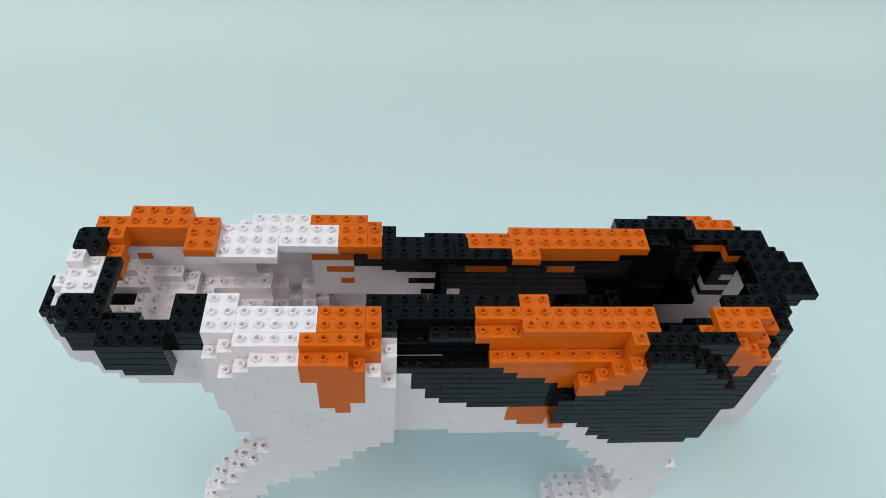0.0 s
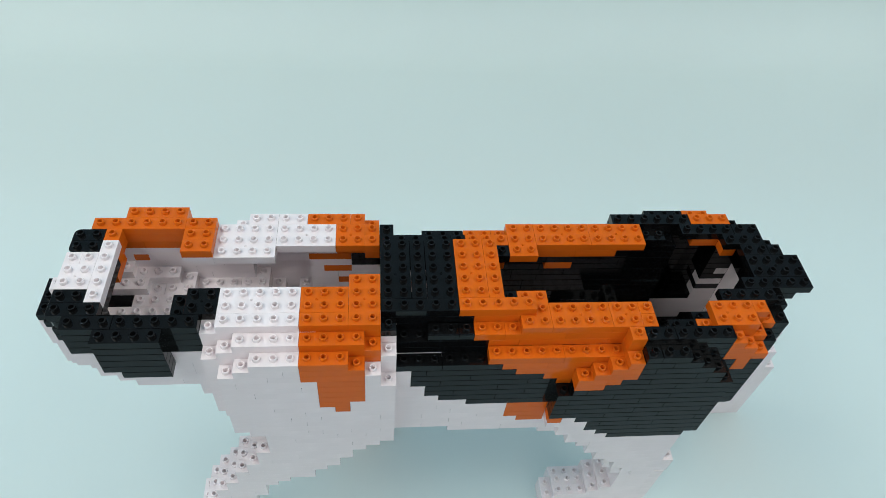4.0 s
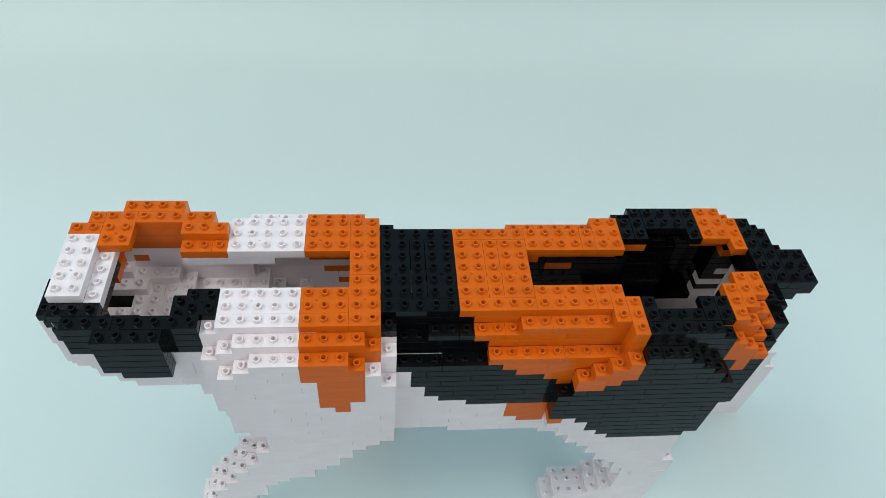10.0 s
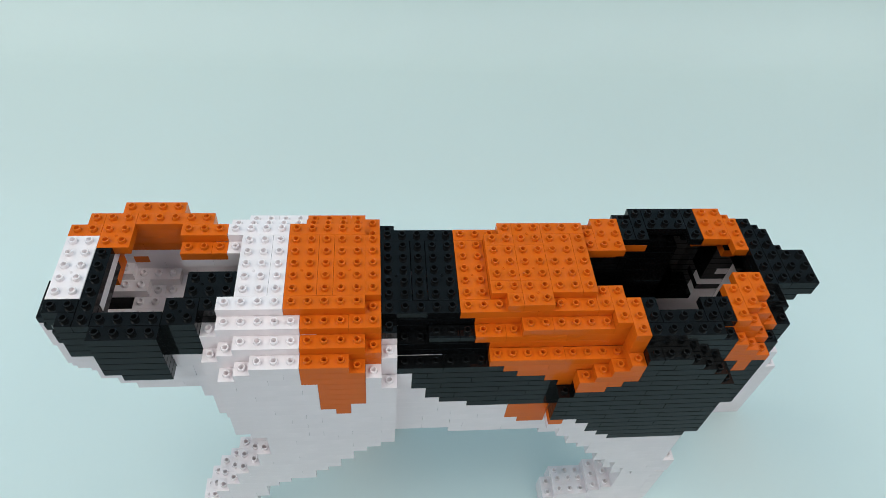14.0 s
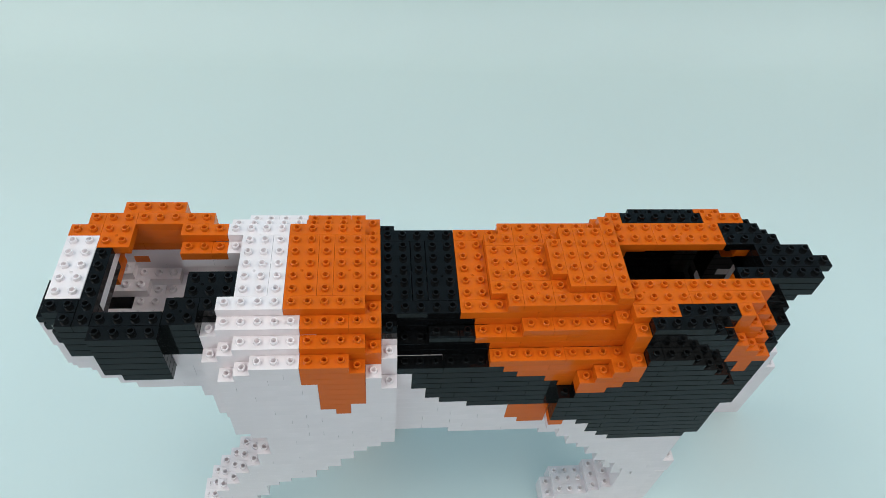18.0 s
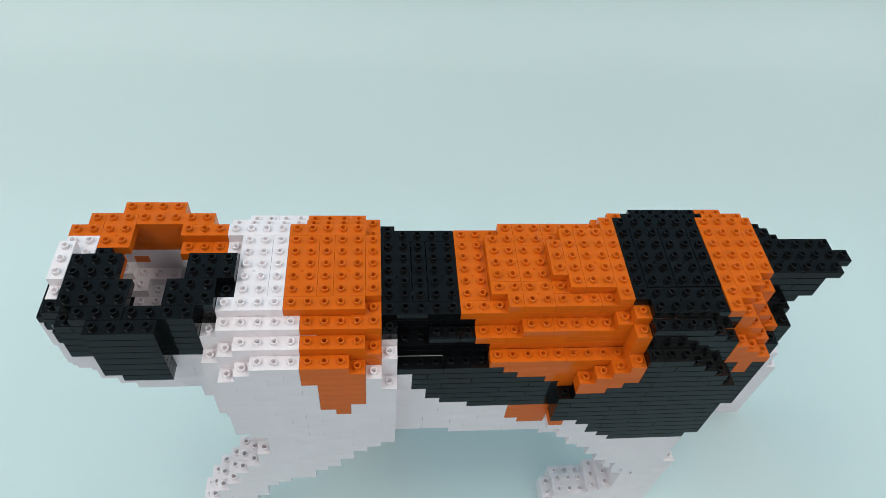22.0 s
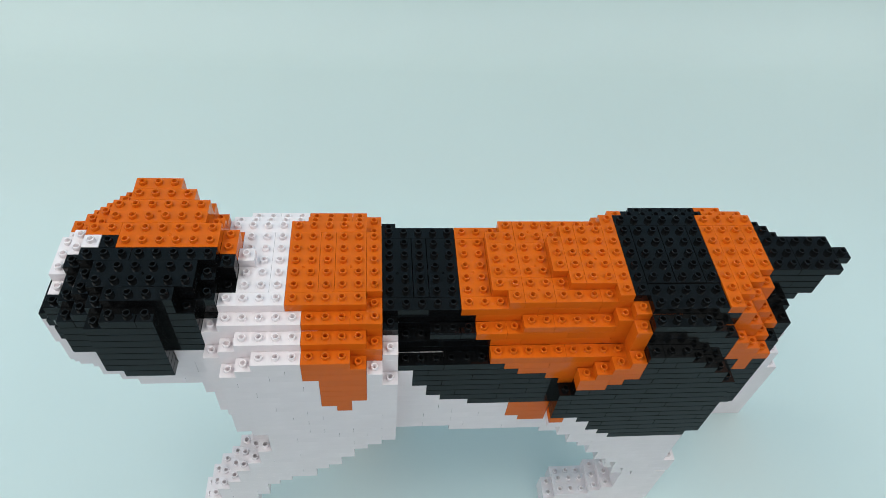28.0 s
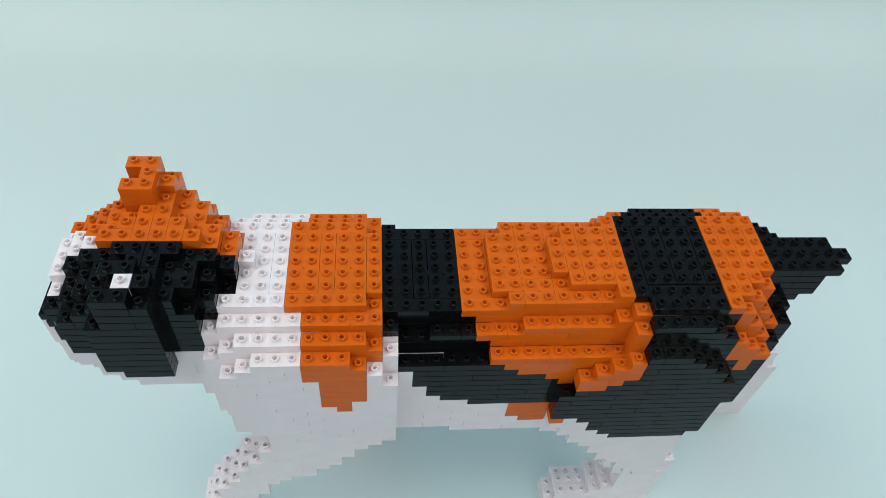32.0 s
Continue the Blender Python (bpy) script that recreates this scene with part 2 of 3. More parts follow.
# the far side of the rump is fuller than the near one
for i0, i1, j, low in ((23, 31, 8, -12), (31, 33, 7, -8), (33, 33, 6, -6), (34, 34, 5, -4)):
    for i in range(i0, i1 + 1):
        TOP[i, j], LOW[i, j] = -2, min(low, LOW.get((i, j), 0))

for j, i1, k in ((8, 32, -3), (8, 33, -4), (6, 34, -3), (6, 33, -2), (6, 32, -2), (5, 33, -2), (5, 34, -2)):
    TOP[i1, j], LOW[i1, j] = k, k - 2
for i in range(26, 31):
    TOP[i, 9], LOW[i, 9] = -3, -14
TOP[24, 7] = -2

CELLS = {}


def near_color(i, j, k):
    """Colours of the near flank."""
    if i <= -5 or (i <= -4 and k >= -1):
        if i == -16:
            return "B" if k == -5 else "W"
        if i <= -13 and 2 <= j <= 4 or i <= -14 and j != 0 and j != 1:
            return "W"
        if i in (-12, -11, -10, -9, -8, -13) and j <= -1:
            low = {-13: -4, -12: -4, -11: -5}.get(i, -6)
            return "B" if k >= low else "W"
        if i in (-7, -6):
            return "B" if k >= -4 else "W"
        if i == -5:
            return "W"
        if j in (0, 1) or i == -12:
            return "B" if k >= -4 else "W"
        return "W"
    if i <= 5:
        if i == 5:
            return "B" if j == 1 and k >= -4 else "O" if j >= -2 and k >= -4 else "W"
        if i >= 1 and j <= -2 and k >= {1: -5, 2: -10, 3: -11, 4: -9}[i]:
            return "O"
        if i >= 2 and j >= -1 and k >= -4:
            return "O"
        return "W"
    if i == 6:
        return "B" if j >= -1 and k >= -2 or j >= 1 else "W"
    if i <= 17:
        edge = {7: -6, 8: -9, 9: -11, 10: -12, 11: -12}.get(i, -13)
        orange_top = {13: -5, 14: -6, 15: -7, 16: -7, 17: -8}.get(i)
        if orange_top is not None and k >= orange_top and j <= 0:
            return "O"
        if j <= -1 and i >= 12 and k >= -3 or j <= 0 and i >= 12 and k >= -2 or i >= 15 and k >= -2:
            return "O"
        if k >= edge:
            return "B"
        if j <= -1 and i >= 15 and k >= (-16 if i == 15 else -17):
            return "O"
        return "W"
    if j <= -3:
        if i <= 22 and k >= {18: 0, 19: -8, 20: -8, 21: -7, 22: -6}[i]:
            return "O"
        edge = {18: -14, 19: -14, 20: -15, 21: -17, 22: -18, 29: -18}.get(i, -19)
        if i == 18 and k == -15:
            return "O"
        return "B" if k >= edge else "W"
    if i == 23 and j in (-1, 0) and k == -2:
        return "O"
    if i <= 22 and (j <= -2 or k >= -4):
        return "O" if k >= -9 else "W" if k < -14 else "B"
    if j == -2 and (i == 29 and k >= -5 or i == 30 and k >= -7 or i == 31 and k >= -5):
        return "O"
    if j == -1 and (i == 31 and k >= -8 or 27 <= i <= 30 and k >= -4):
        return "O"
    if j == 0 and (28 <= i <= 31 and k >= -5 or i == 32 and k == -4):
        return "O"
    return "B" if k >= -16 else "W"


def far_color(i, j, k):
    """Colours of the far flank."""
    if i <= -6:
        if i <= -8 and k >= -3 and i >= -13 and j >= 5 or k >= -1:
            return "O"
        return "W"
    if i <= 0:
        return "W"
    if i <= 5:
        if k >= -5 and i >= 3 or i in (1, 2, 3) and k == -7 or i in (2, 3) and k == -9 or i == 3 and k == -11 or j >= 8 and k >= -4 and i >= 1:
            return "O"
        return "B" if i >= 4 and k in (-6, -7) else "W"
    if i == 6 and k < -7:
        return "W"
    if i <= 22 and i >= 12 and (j >= 6 and k >= -3 or i >= 15 and k >= -2):
        return "O"
    if 23 <= i <= 24 and j in (6, 7) and k >= -2 or 29 <= i <= 30 and j == 7 and k == -3:
        return "O"
    if 29 <= i <= 31 and j >= 8 and k >= -3:
        return "O"
    edge = {7: -9, 8: -10, 9: -11}.get(i, -16)
    return "B" if k >= edge else "W"


def inside(i, j, k):
    return (i, j) in TOP and (i, j) in LOW and LOW[i, j] <= k <= TOP[i, j]


HOLE = set()
for k in range(-30, -1):
    for (i, j) in TOP:
        if not inside(i, j, k):
            continue
        if k == -2:
            continue
        if all(inside(i + a, j + b, k) for a in (-1, 0, 1) for b in (-2, -1, 0, 1, 2)):
            if k > (-8 if i < -7 else -9 if i < -2 else -17):
                HOLE.add((i, j, k))
# the open top: rim cells of the highest layer at the start
for (i, j) in TOP:
    if TOP[i, j] < -2:
        continue
    solid = True
    if -11 <= i <= -8:
        solid = j <= -1 or j >= 7
    elif i in (-7, -6):
        solid = j <= 1 or j >= 5
    elif i in (-5, -4):
        solid = j <= 1 or j >= 5
    elif -3 <= i <= 4:
        solid = j <= 0 or j >= (5 if i <= -2 else 6)
    elif i == 5:
        solid = j <= 1 or j >= 6
    elif 6 <= i <= 16:
        solid = j <= 1 or j >= 5
    elif 17 <= i <= 22:
        solid = j <= 0 or j >= 6
    elif i == 23:
        solid = j <= 0 or j >= 6
    elif 24 <= i <= 27:
        solid = j <= -2 or j >= (6 if i == 24 else 8)
    elif i == 28:
        solid = j <= 0 or j >= 7
    elif 29 <= i <= 30:
        solid = j <= 1 or j >= 7
    elif i == 31:
        solid = j <= 2 or j >= 6
    if not solid:
        HOLE.add((i, j, -2))
for (i, j) in TOP:
    for k in range(LOW.get((i, j), 0), TOP[i, j] + 1):
        if (i, j, k) not in HOLE:
            CELLS[i, j, k] = (near_color if j <= 3 else far_color)(i, j, k)


def fill(i0, i1, j0, j1, k0, k1, c):
    for i in range(i0, i1 + 1):
        for j in range(j0, j1 + 1):
            for k in range(k0, k1 + 1):
                CELLS[i, j, k] = c


# the head at the start: the raised far rim, the cap and the front
fill(-13, -12, 7, 7, -1, -1, "O")
fill(-12, -12, 6, 6, -1, -1, "O")
fill(-11, -8, 7, 8, -3, -1, "O")
fill(-7, -6, 5, 7, -1, -1, "O")
fill(-14, -13, 5, 6, -2, -1, "B")
fill(-14, -14, 4, 4, -1, -1, "W")
fill(-12, -12, -1, 4, -2, -2, "B")
fill(-11, -10, 0, 0, -5, -3, "B")
fill(-13, -13, 2, 4, -6, -3, "B")
# steps inside the head and the shoulder
for i in range(-12, -2):
    for j in range(0 if i > -12 else 3, 7):
        for k in range(-8, -2 if i < -5 else -3):
            if (i, j, k) in CELLS and not (i >= -7 and j <= 1) and not (i <= -10 and j == 0):
                del CELLS[i, j, k]
fill(-12, -4, 7, 7, -8, -4, "W")
fill(-12, -8, 1, 5, -8, -8, "W")
fill(-8, -8, 6, 6, -8, -8, "W")
fill(-12, -9, 6, 6, -8, -7, "W")
fill(-12, -12, 6, 6, -6, -6, "W")
fill(-12, -11, 5, 5, -7, -7, "W")
fill(-12, -12, 3, 4, -9, -9, "B")
fill(-16, -16, 4, 4, -5, -5, "B")
for j in (2, 4):
    CELLS.pop((-15, j, -3), None)
fill(-13, -13, 1, 5, -8, -3, "B")
fill(-13, -13, 3, 3, -8, -8, "W")
fill(-13, -12, 4, 4, -8, -8, "B")
fill(-13, -13, 5, 5, -7, -7, "W")
SMOOTH_TOPS = {(-13, 4, -8), (-12, 4, -8)}
for j in (3, 4, 5):
    for k in range(-6 if j == 5 else -7, -3):
        CELLS.pop((-13, j, k), None)
fill(-12, -12, 4, 5, -3, -3, "O")
fill(-12, -12, 5, 5, -2, -2, "O")
for i in range(-6, -2):
    for j in range(0, 6):
        for k in (-10, -9):
            CELLS.pop((i, j, k), None)
fill(-6, -3, 0, 5, -11, -11, "W")
fill(-7, -3, 6, 6, -10, -9, "W")
fill(-7, -7, 5, 5, -9, -9, "W")
fill(-3, -3, 7, 7, -10, -9, "W")
fill(-11, -11, 7, 7, -5, -5, "O")
for i, k in ((-3, -9), (-2, -11), (-1, -13), (0, -11), (1, -13), (2, -16)):
    fill(i, i, 7, 7, -18, k, "W")
for i, k in ((-2, -13), (0, -13)):
    fill(i, i, 6, 6, -18, k, "W")
fill(-4, -3, 5, 5, -11, -11, "W")
# the hollow of the haunch: pale courses step out of its dark far corner
for i in range(24, 34):
    for k in range(-19, -3):
        for j in range(1, 9):
            if i > 27 or k < -15:
                CELLS.pop((i, j, k), None)
for i, j in ((31, 3), (31, 4), (31, 5), (32, 4), (32, 5), (32, 6)):
    CELLS.pop((i, j, -3), None)
fill(24, 33, 0, 8, -20, -20, "B")
fill(24, 32, 9, 9, -19, -4, "B")
fill(25, 31, 8, 8, -19, -16, "W")
fill(25, 31, 8, 8, -15, -15, "B")
fill(24, 24, 8, 8, -19, -4, "B")
fill(16, 27, 7, 7, -15, -4, "B")
fill(32, 33, 8, 8, -19, -4, "B")
for k, i0 in ((-18, 32), (-17, 32), (-16, 32), (-15, 32), (-14, 32), (-12, 32), (-10, 33)):
    fill(i0, 33, 8, 8, k, k, "W")
fill(28, 32, 8, 8, -3, -3, "B")
fill(29, 31, 8, 8, -3, -3, "O")
fill(28, 33, 1, 1, -20, -6, "B")
fill(34, 34, 5, 7, -20, -9, "W")
fill(34, 34, 5, 7, -8, -4, "B")
fill(34, 34, 8, 8, -20, -6, "B")
fill(33, 33, 1, 4, -20, -9, "W")
fill(33, 33, 1, 4, -8, -3, "B")
fill(29, 30, 7, 7, -3, -3, "O")
fill(31, 31, 6, 6, -3, -3, "O")
# the far wall inside the shoulder, course by course
for k, c, i0, i1 in ((-5, "O", 1, 3), (-5, "B", 4, 6), (-6, "W", 1, 3), (-6, "B", 4, 8), (-7, "W", 1, 1), (-7, "O", 2, 3), (-7, "W", 4, 6), (-7, "B", 7, 9),
                     (-8, "W", 1, 9), (-9, "W", 1, 2), (-9, "O", 3, 3), (-9, "W", 4, 7), (-9, "B", 8, 10), (-10, "W", 1, 9), (-11, "W", 1, 8),
                     (-11, "B", 9, 10), (-11, "W", 11, 11)):
    fill(i0, i1, 7, 7, k, k, c)
# the far rim is one stud thick below its second course
for i in range(4, 28):
    for k in range(-16, -4):
        CELLS.pop((i, 6, k), None)
# the dark floor inside the body
for i in range(11, 28):
    for j in range(0, 7):
        CELLS.pop((i, j, -17), None)
        CELLS.pop((i, j, -18), None)
fill(9, 10, 0, 6, -17, -17, "B")
fill(11, 27, 0, 6, -20, -20, "B")
fill(12, 24, 7, 7, -19, -4, "B")
fill(25, 27, 7, 7, -15, -4, "B")
fill(7, 9, -1, -1, -6, -6, "W")
fill(33, 33, 6, 6, -3, -2, "B")
fill(34, 34, 5, 5, -3, -2, "B")
fill(20, 23, 6, 6, -18, -14, "B")
fill(24, 24, 6, 7, -18, -13, "B")
fill(12, 14, 6, 6, -5, -5, "O")
fill(18, 19, 6, 6, -5, -5, "O")
# legs and paws: near fore leg, far fore leg, near hind leg, far hind leg
for i, low, top, j0 in ((-2, -28, -19, -3), (-3, -29, -24, -3), (-4, -32, -24, -2), (-5, -35, -26, -3), (-6, -38, -29, -3), (-7, -41, -31, -3),
                        (-8, BASE, -34, -3), (-9, BASE, -38, -3)):
    fill(i, i, -3, -1, low, top, "W")
fill(-3, -3, -3, -3, -23, -21, "W")
for k in range(BASE, -17):
    shift = int((-18 - k) * 0.12)
    fill(-1 + shift, 5 + shift - int((-18 - k) * 0.05), 7, 9, k, k, "W")
fill(-4, 4, 7, 9, BASE, BASE + 2, "W")
for k in range(BASE, -29):
    fill(27 if k < -33 else 26 if k < -31 else 25, 30 if k < -33 else 29, -2, 0, k, k, "W")
fill(29, 29, -3, -2, -29, -27, "W")
for i, k in ((26, -39), (25, -40), (24, -41), (23, -41), (22, -41), (21, -42)):
    fill(i, i, -2, 0, BASE, k, "W")
for i in (22, 23, 24):
    del CELLS[i, 0, -41]
for k in (-44, -43, -42):
    del CELLS[21, 0, k]
for k in range(BASE, -14):
    right = 43 if k <= -31 else 42 if k <= -27 else 41 if k < -21 else 40 if k < -18 else 38
    left = 40 if k < -40 else 38 if k < -32 else 34
    fill(left, right, 7, 8 if k < -27 else 7, k, k, "W")

# ---- cut the shell into bricks ----
STILL = []            # (i, j, k, length, rows, colour)
# wide bricks of the rim: first and last stud along and across, on the highest layer
WIDE = ((-7, -6, -1, 1), (-11, -8, -2, -1), (-5, -4, -1, 1), (-3, 1, -1, 0), (2, 4, -1, 0), (15, 16, -1, 1), (17, 20, -1, 0), (21, 22, -1, 0),
        (28, 30, -1, 0), (-5, -2, 5, 7), (-1, 2, 6, 7), (3, 4, 6, 7), (15, 16, 5, 7), (17, 20, 6, 7), (21, 24, 6, 7), (32, 35, 3, 4), (-12, -12, 0, 4), (-14, -13, 0, 0), (-14, -13, 1, 1))
# where bricks of the flank begin: row, layer, studs
DARK_JOINTS = {
    -3: {-3: (24,), -4: (25,), -5: (24,), -6: (27,), -7: (24, 28), -8: (26,), -9: (20, 24), -10: (22, 26), -11: (19, 24), -12: (22, 26),
         -13: (19, 24, 29), -14: (22, 26), -15: (24, 29), -16: (22, 26), -17: (25,), -18: (28,)},
    -2: {-6: (10,), -7: (9,), -8: (12,), -9: (10, 16), -10: (14,), -11: (11, 16), -12: (14,)},
}
PALE_JOINTS = {
    -3: {-4: (0,), -5: (-1,), -6: (-3,), -7: (1,), -8: (-2,), -11: (-1,), -12: (1,), -13: (0, 2, 6), -14: (1,), -16: (1, 2, 4, 6), -17: (3, 5),
         -18: (0, 6), -19: (4,)},
    -2: {-14: (10,), -15: (11,), -16: (9, 13), -17: (11,), -18: (9, 12), -19: (15,)},
}
taken = set()
for i0, i1, j0, j1 in WIDE:
    block = [(i, j, -2) for i in range(i0, i1 + 1) for j in range(j0, j1 + 1)]
    if len({CELLS.get(b) for b in block}) == 1 and block[0] in CELLS:
        STILL.append([i0, j0, -2, i1 - i0 + 1, j1 - j0 + 1, CELLS[block[0]]])
        taken.update(block)
by_row = {}
for (i, j, k), c in CELLS.items():
    if (i, j, k) not in taken:
        by_row.setdefault((k, j), {})[i] = c
rng = random.Random(7)
for (k, j), row in sorted(by_row.items()):
    dark, pale = (joints.get(j, {}).get(k, ()) for joints in (DARK_JOINTS, PALE_JOINTS))
    for i in sorted(row):
        if dark and row[i] == "B":
            cut = i in dark
        elif row[i] == "W" and j <= -2 and k < -3:
            cut = i in pale or k < -19 and (i + 2 * (k % 2)) % 4 == 0 and rng.random() < 0.4       # courses break over each other
        else:
            cut = run_left <= 1 if i - 1 in row else True
        if i - 1 in row and row[i - 1] == row[i] and not cut:
            STILL[-1][3] += 1
            run_left -= 1
        else:
            STILL.append([i, j, k, 1, 1, row[i]])
            run_left = rng.choice((2, 3, 4, 4, 5, 6, 6))


def bare(i, j, k, n, rows):
    """Which studs of a brick show."""
    return tuple((a, b, k + 1) not in CELLS and (a, b, k) not in SMOOTH_TOPS for b in range(j, j + rows) for a in range(i, i + n))


def seen(b):
    """A brick of the near flank, or one whose top lies open."""
    i, j, k, n, rows, c = b
    face = any((a, j - 1, k) not in CELLS for a in range(i, i + n))
    lid = any(bare(i, j, k, n, rows)) or (i, j, k) in SMOOTH_TOPS
    return (face and j <= 0) or (lid and k > -6), face or lid or (i - 1, j, k) not in CELLS or (i + n, j, k) not in CELLS or (i, j + rows, k) not in CELLS


cat = new("brick_cat")
tagged(cat, "calico cat figure of orange, black and white toy bricks", "brick figure")
SECTIONS = {
    "head": "white, black and orange head of toy bricks",
    "shoulder": "white, black and orange shoulder of toy bricks",
    "haunch": "black, orange and white haunch of toy bricks",
    "body": "hollow body of white, orange and black toy bricks",
    "tail": "stub of a black tail",
    "fore_leg": "white fore leg of toy bricks",
    "hind_leg": "white hind leg of toy bricks",
}


def section(i, j, k):
    if k < -20 or k < -16 and i > 31:
        side = "near" if j < 3 else "far"
        return ("fore_leg" if i < 12 else "hind_leg", side)
    if i <= -6 or i <= -4 and k >= 0:
        return ("head", "")
    return ("tail", "") if i >= 32 else ("shoulder", "") if i <= 5 else ("haunch", "") if i >= 18 else ("body", "")


ROOTS, REST = {}, {}
for b in STILL:
    show, outer = seen(b)
    if outer:
        REST.setdefault(section(*b[:3]), []).append((b, show))
SINGLE = []
for key, bricks in sorted(REST.items()):
    verts, faces, smooth, mats = [], [], [], []
    for b, show in bricks:
        if show:
            SINGLE.append((key, b))
            continue
        i, j, k, n, rows, c = b
        mask = bare(i, j, k, n, rows)
        p0 = corner(i, j, k)
        f0 = len(faces)
        brick_faces(verts, faces, smooth, n, rows, mask, c, *p0)
        mats += ["WOB".index(c)] * (len(faces) - f0)
    mesh = smooth_mesh(key[0], verts, faces, smooth, "WOB")
    mesh.polygons.foreach_set("material_index", mats)
    ob = new(key[0], mesh)
    ob.parent = cat
    tagged(ob, SECTIONS[key[0]], kind="stuff")
    ROOTS[key] = ob
BENT = {(-14, 5, -1): (2,), (-14, 6, -1): (1,), (-14, 0, -2): (2,), (-14, 1, -2): (1,)}      # bricks with a rounded corner
for key, (i, j, k, n, rows, c) in SINGLE:
    ob = new("brick", brick_mesh(n, rows, bare(i, j, k, n, rows), c, BENT.get((i, j, k), ())))
    ob.parent = ROOTS[key]
    ob.location = corner(i, j, k)

# ---- the bricks that are added ----
ADDED = []


def add(k, c, i0, i1, j0, j1, t, proud=0.0):
    """A brick that is set on layer k, over the studs i0 to i1 and j0 to j1, at t seconds."""
    nx, ny = i1 - i0 + 1, j1 - j0 + 1
    ob = new("brick", brick_mesh(nx, ny, (True,) * (nx * ny), c))
    ob.parent = ROOTS[section(i0, j0, k)]
    n = len(ADDED)
    wait = Vector((-0.51 + (n % 17) * 0.062, -0.46 - (n // 17) * 0.058, -0.003)) - Vector((*ORIGIN, 0))
    ADDED.append((ob, wait, corner(i0, j0, k) + Vector((0, 0, proud)), t))


add(-1, "W", -14, -13, 2, 3, 0.3)
add(-1, "W", -13, -13, 4, 4, 0.4)
add(-1, "W", -12, -12, 2, 5, 0.5)
add(-1, "W", -12, -12, 1, 1, 0.9)
add(-1, "B", -14, -13, 1, 1, 0.9)
add(-1, "B", -14, -12, 0, 0, 1.0)
add(-1, "B", -13, -11, -1, -1, 1.4)
add(-1, "B", -10, -6, -1, -1, 1.5)
add(-1, "B", -11, -8, -2, -2, 1.6)
add(-1, "B", -6, -5, 0, 1, 1.8)
add(-1, "W", -4, 0, 0, 1, 1.9)
add(-1, "W", -4, 0, -1, -1, 2.0)
add(-1, "O", 1, 3, 0, 1, 2.4)
add(-1, "O", 1, 3, -1, -1, 2.5)
add(-1, "O", 4, 5, -1, 2, 2.8)
add(-1, "B", 6, 7, 1, 5, 3.0)
add(-1, "B", 6, 10, 6, 6, 7.9)
add(-1, "B", 8, 8, 1, 5, 3.2)
add(-1, "B", 9, 10, 1, 5, 3.4)
add(-1, "B", 6, 10, 0, 0, 3.5)
add(-1, "O", 11, 15, 0, 0, 3.5)
add(-1, "O", 11, 12, 1, 5, 3.7)
add(-1, "O", 11, 15, 6, 6, 7.7)
add(-1, "O", 13, 13, 1, 5, 3.9)
add(-1, "O", 14, 15, 1, 5, 4.1)
add(-1, "O", 16, 19, 5, 6, 7.5)
add(-1, "O", 16, 19, 0, 1, 4.3)
add(-1, "O", 20, 20, 5, 6, 7.5)
add(-1, "O", 21, 22, 5, 7, 7.4)
add(-1, "O", 20, 20, 0, 1, 4.5)
add(-1, "O", 21, 21, -1, 1, 4.6)
add(-1, "O", 22, 22, -2, 0, 4.7)
add(-1, "B", 23, 23, -1, 0, 4.9)
add(-1, "B", 24, 26, -1, -1, 5.0)
add(-1, "B", 23, 27, -2, -2, 5.1)
add(-1, "B", 27, 27, -1, 0, 5.2)
add(-1, "B", 28, 28, -1, 0, 5.2)
add(-1, "O", 29, 29, -1, 1, 5.3)
add(-1, "O", 30, 30, 0, 2, 5.4)
add(-1, "O", 31, 31, 1, 2, 5.5)
add(-1, "B", 32, 32, 2, 7, 5.8)
add(-1, "B", 33, 33, 2, 6, 6.0)
add(-1, "O", 29, 30, 6, 8, 6.4)
add(-1, "O", 31, 31, 5, 7, 6.5)
add(-1, "B", 23, 23, 6, 7, 7.2)
add(-1, "B", 24, 24, 6, 8, 7.0)
add(-1, "B", 25, 27, 7, 8, 6.9)
add(-1, "B", 28, 28, 6, 8, 6.7)
add(-1, "B", 34, 35, 2, 4, 6.2)
add(-1, "O", 4, 5, 3, 7, 7.9)
add(-1, "O", 1, 3, 5, 7, 8.4)
add(-1, "W", -4, 0, 5, 7, 8.5)
add(-1, "O", -5, -5, 5, 5, 8.8)
add(0, "O", -7, -5, 6, 6, 9.0)
add(0, "O", -11, -8, 8, 8, 9.2)
add(0, "O", -10, -6, 7, 7, 9.3)
add(0, "O", -13, -13, 7, 7, 9.4)
add(0, "O", -12, -11, 5, 7, 9.5)
add(0, "O", -14, -13, 6, 6, 9.9)
add(0, "W", -14, -13, 1, 5, 10.0)
add(0, "B", -14, -13, 0, 0, 10.2)
add(0, "B", -13, -13, -1, -1, 10.3)
add(0, "B", -12, -12, -1, 4, 10.4)
add(0, "B", -11, -8, -1, -1, 10.5)
add(0, "B", -11, -8, -2, -2, 10.6)
add(0, "B", -7, -6, -1, 0, 10.7)
add(0, "B", -5, -5, 0, 0, 10.8)
add(0, "B", -6, -4, 1, 2, 10.9)
add(0, "W", -4, -1, 0, 0, 11.0)
add(0, "W", -4, -1, 6, 6, 11.2)
add(0, "W", -3, -2, 1, 5, 11.4)
add(0, "O", 0, 4, 0, 0, 11.5)
add(0, "O", 0, 4, 6, 6, 11.6)
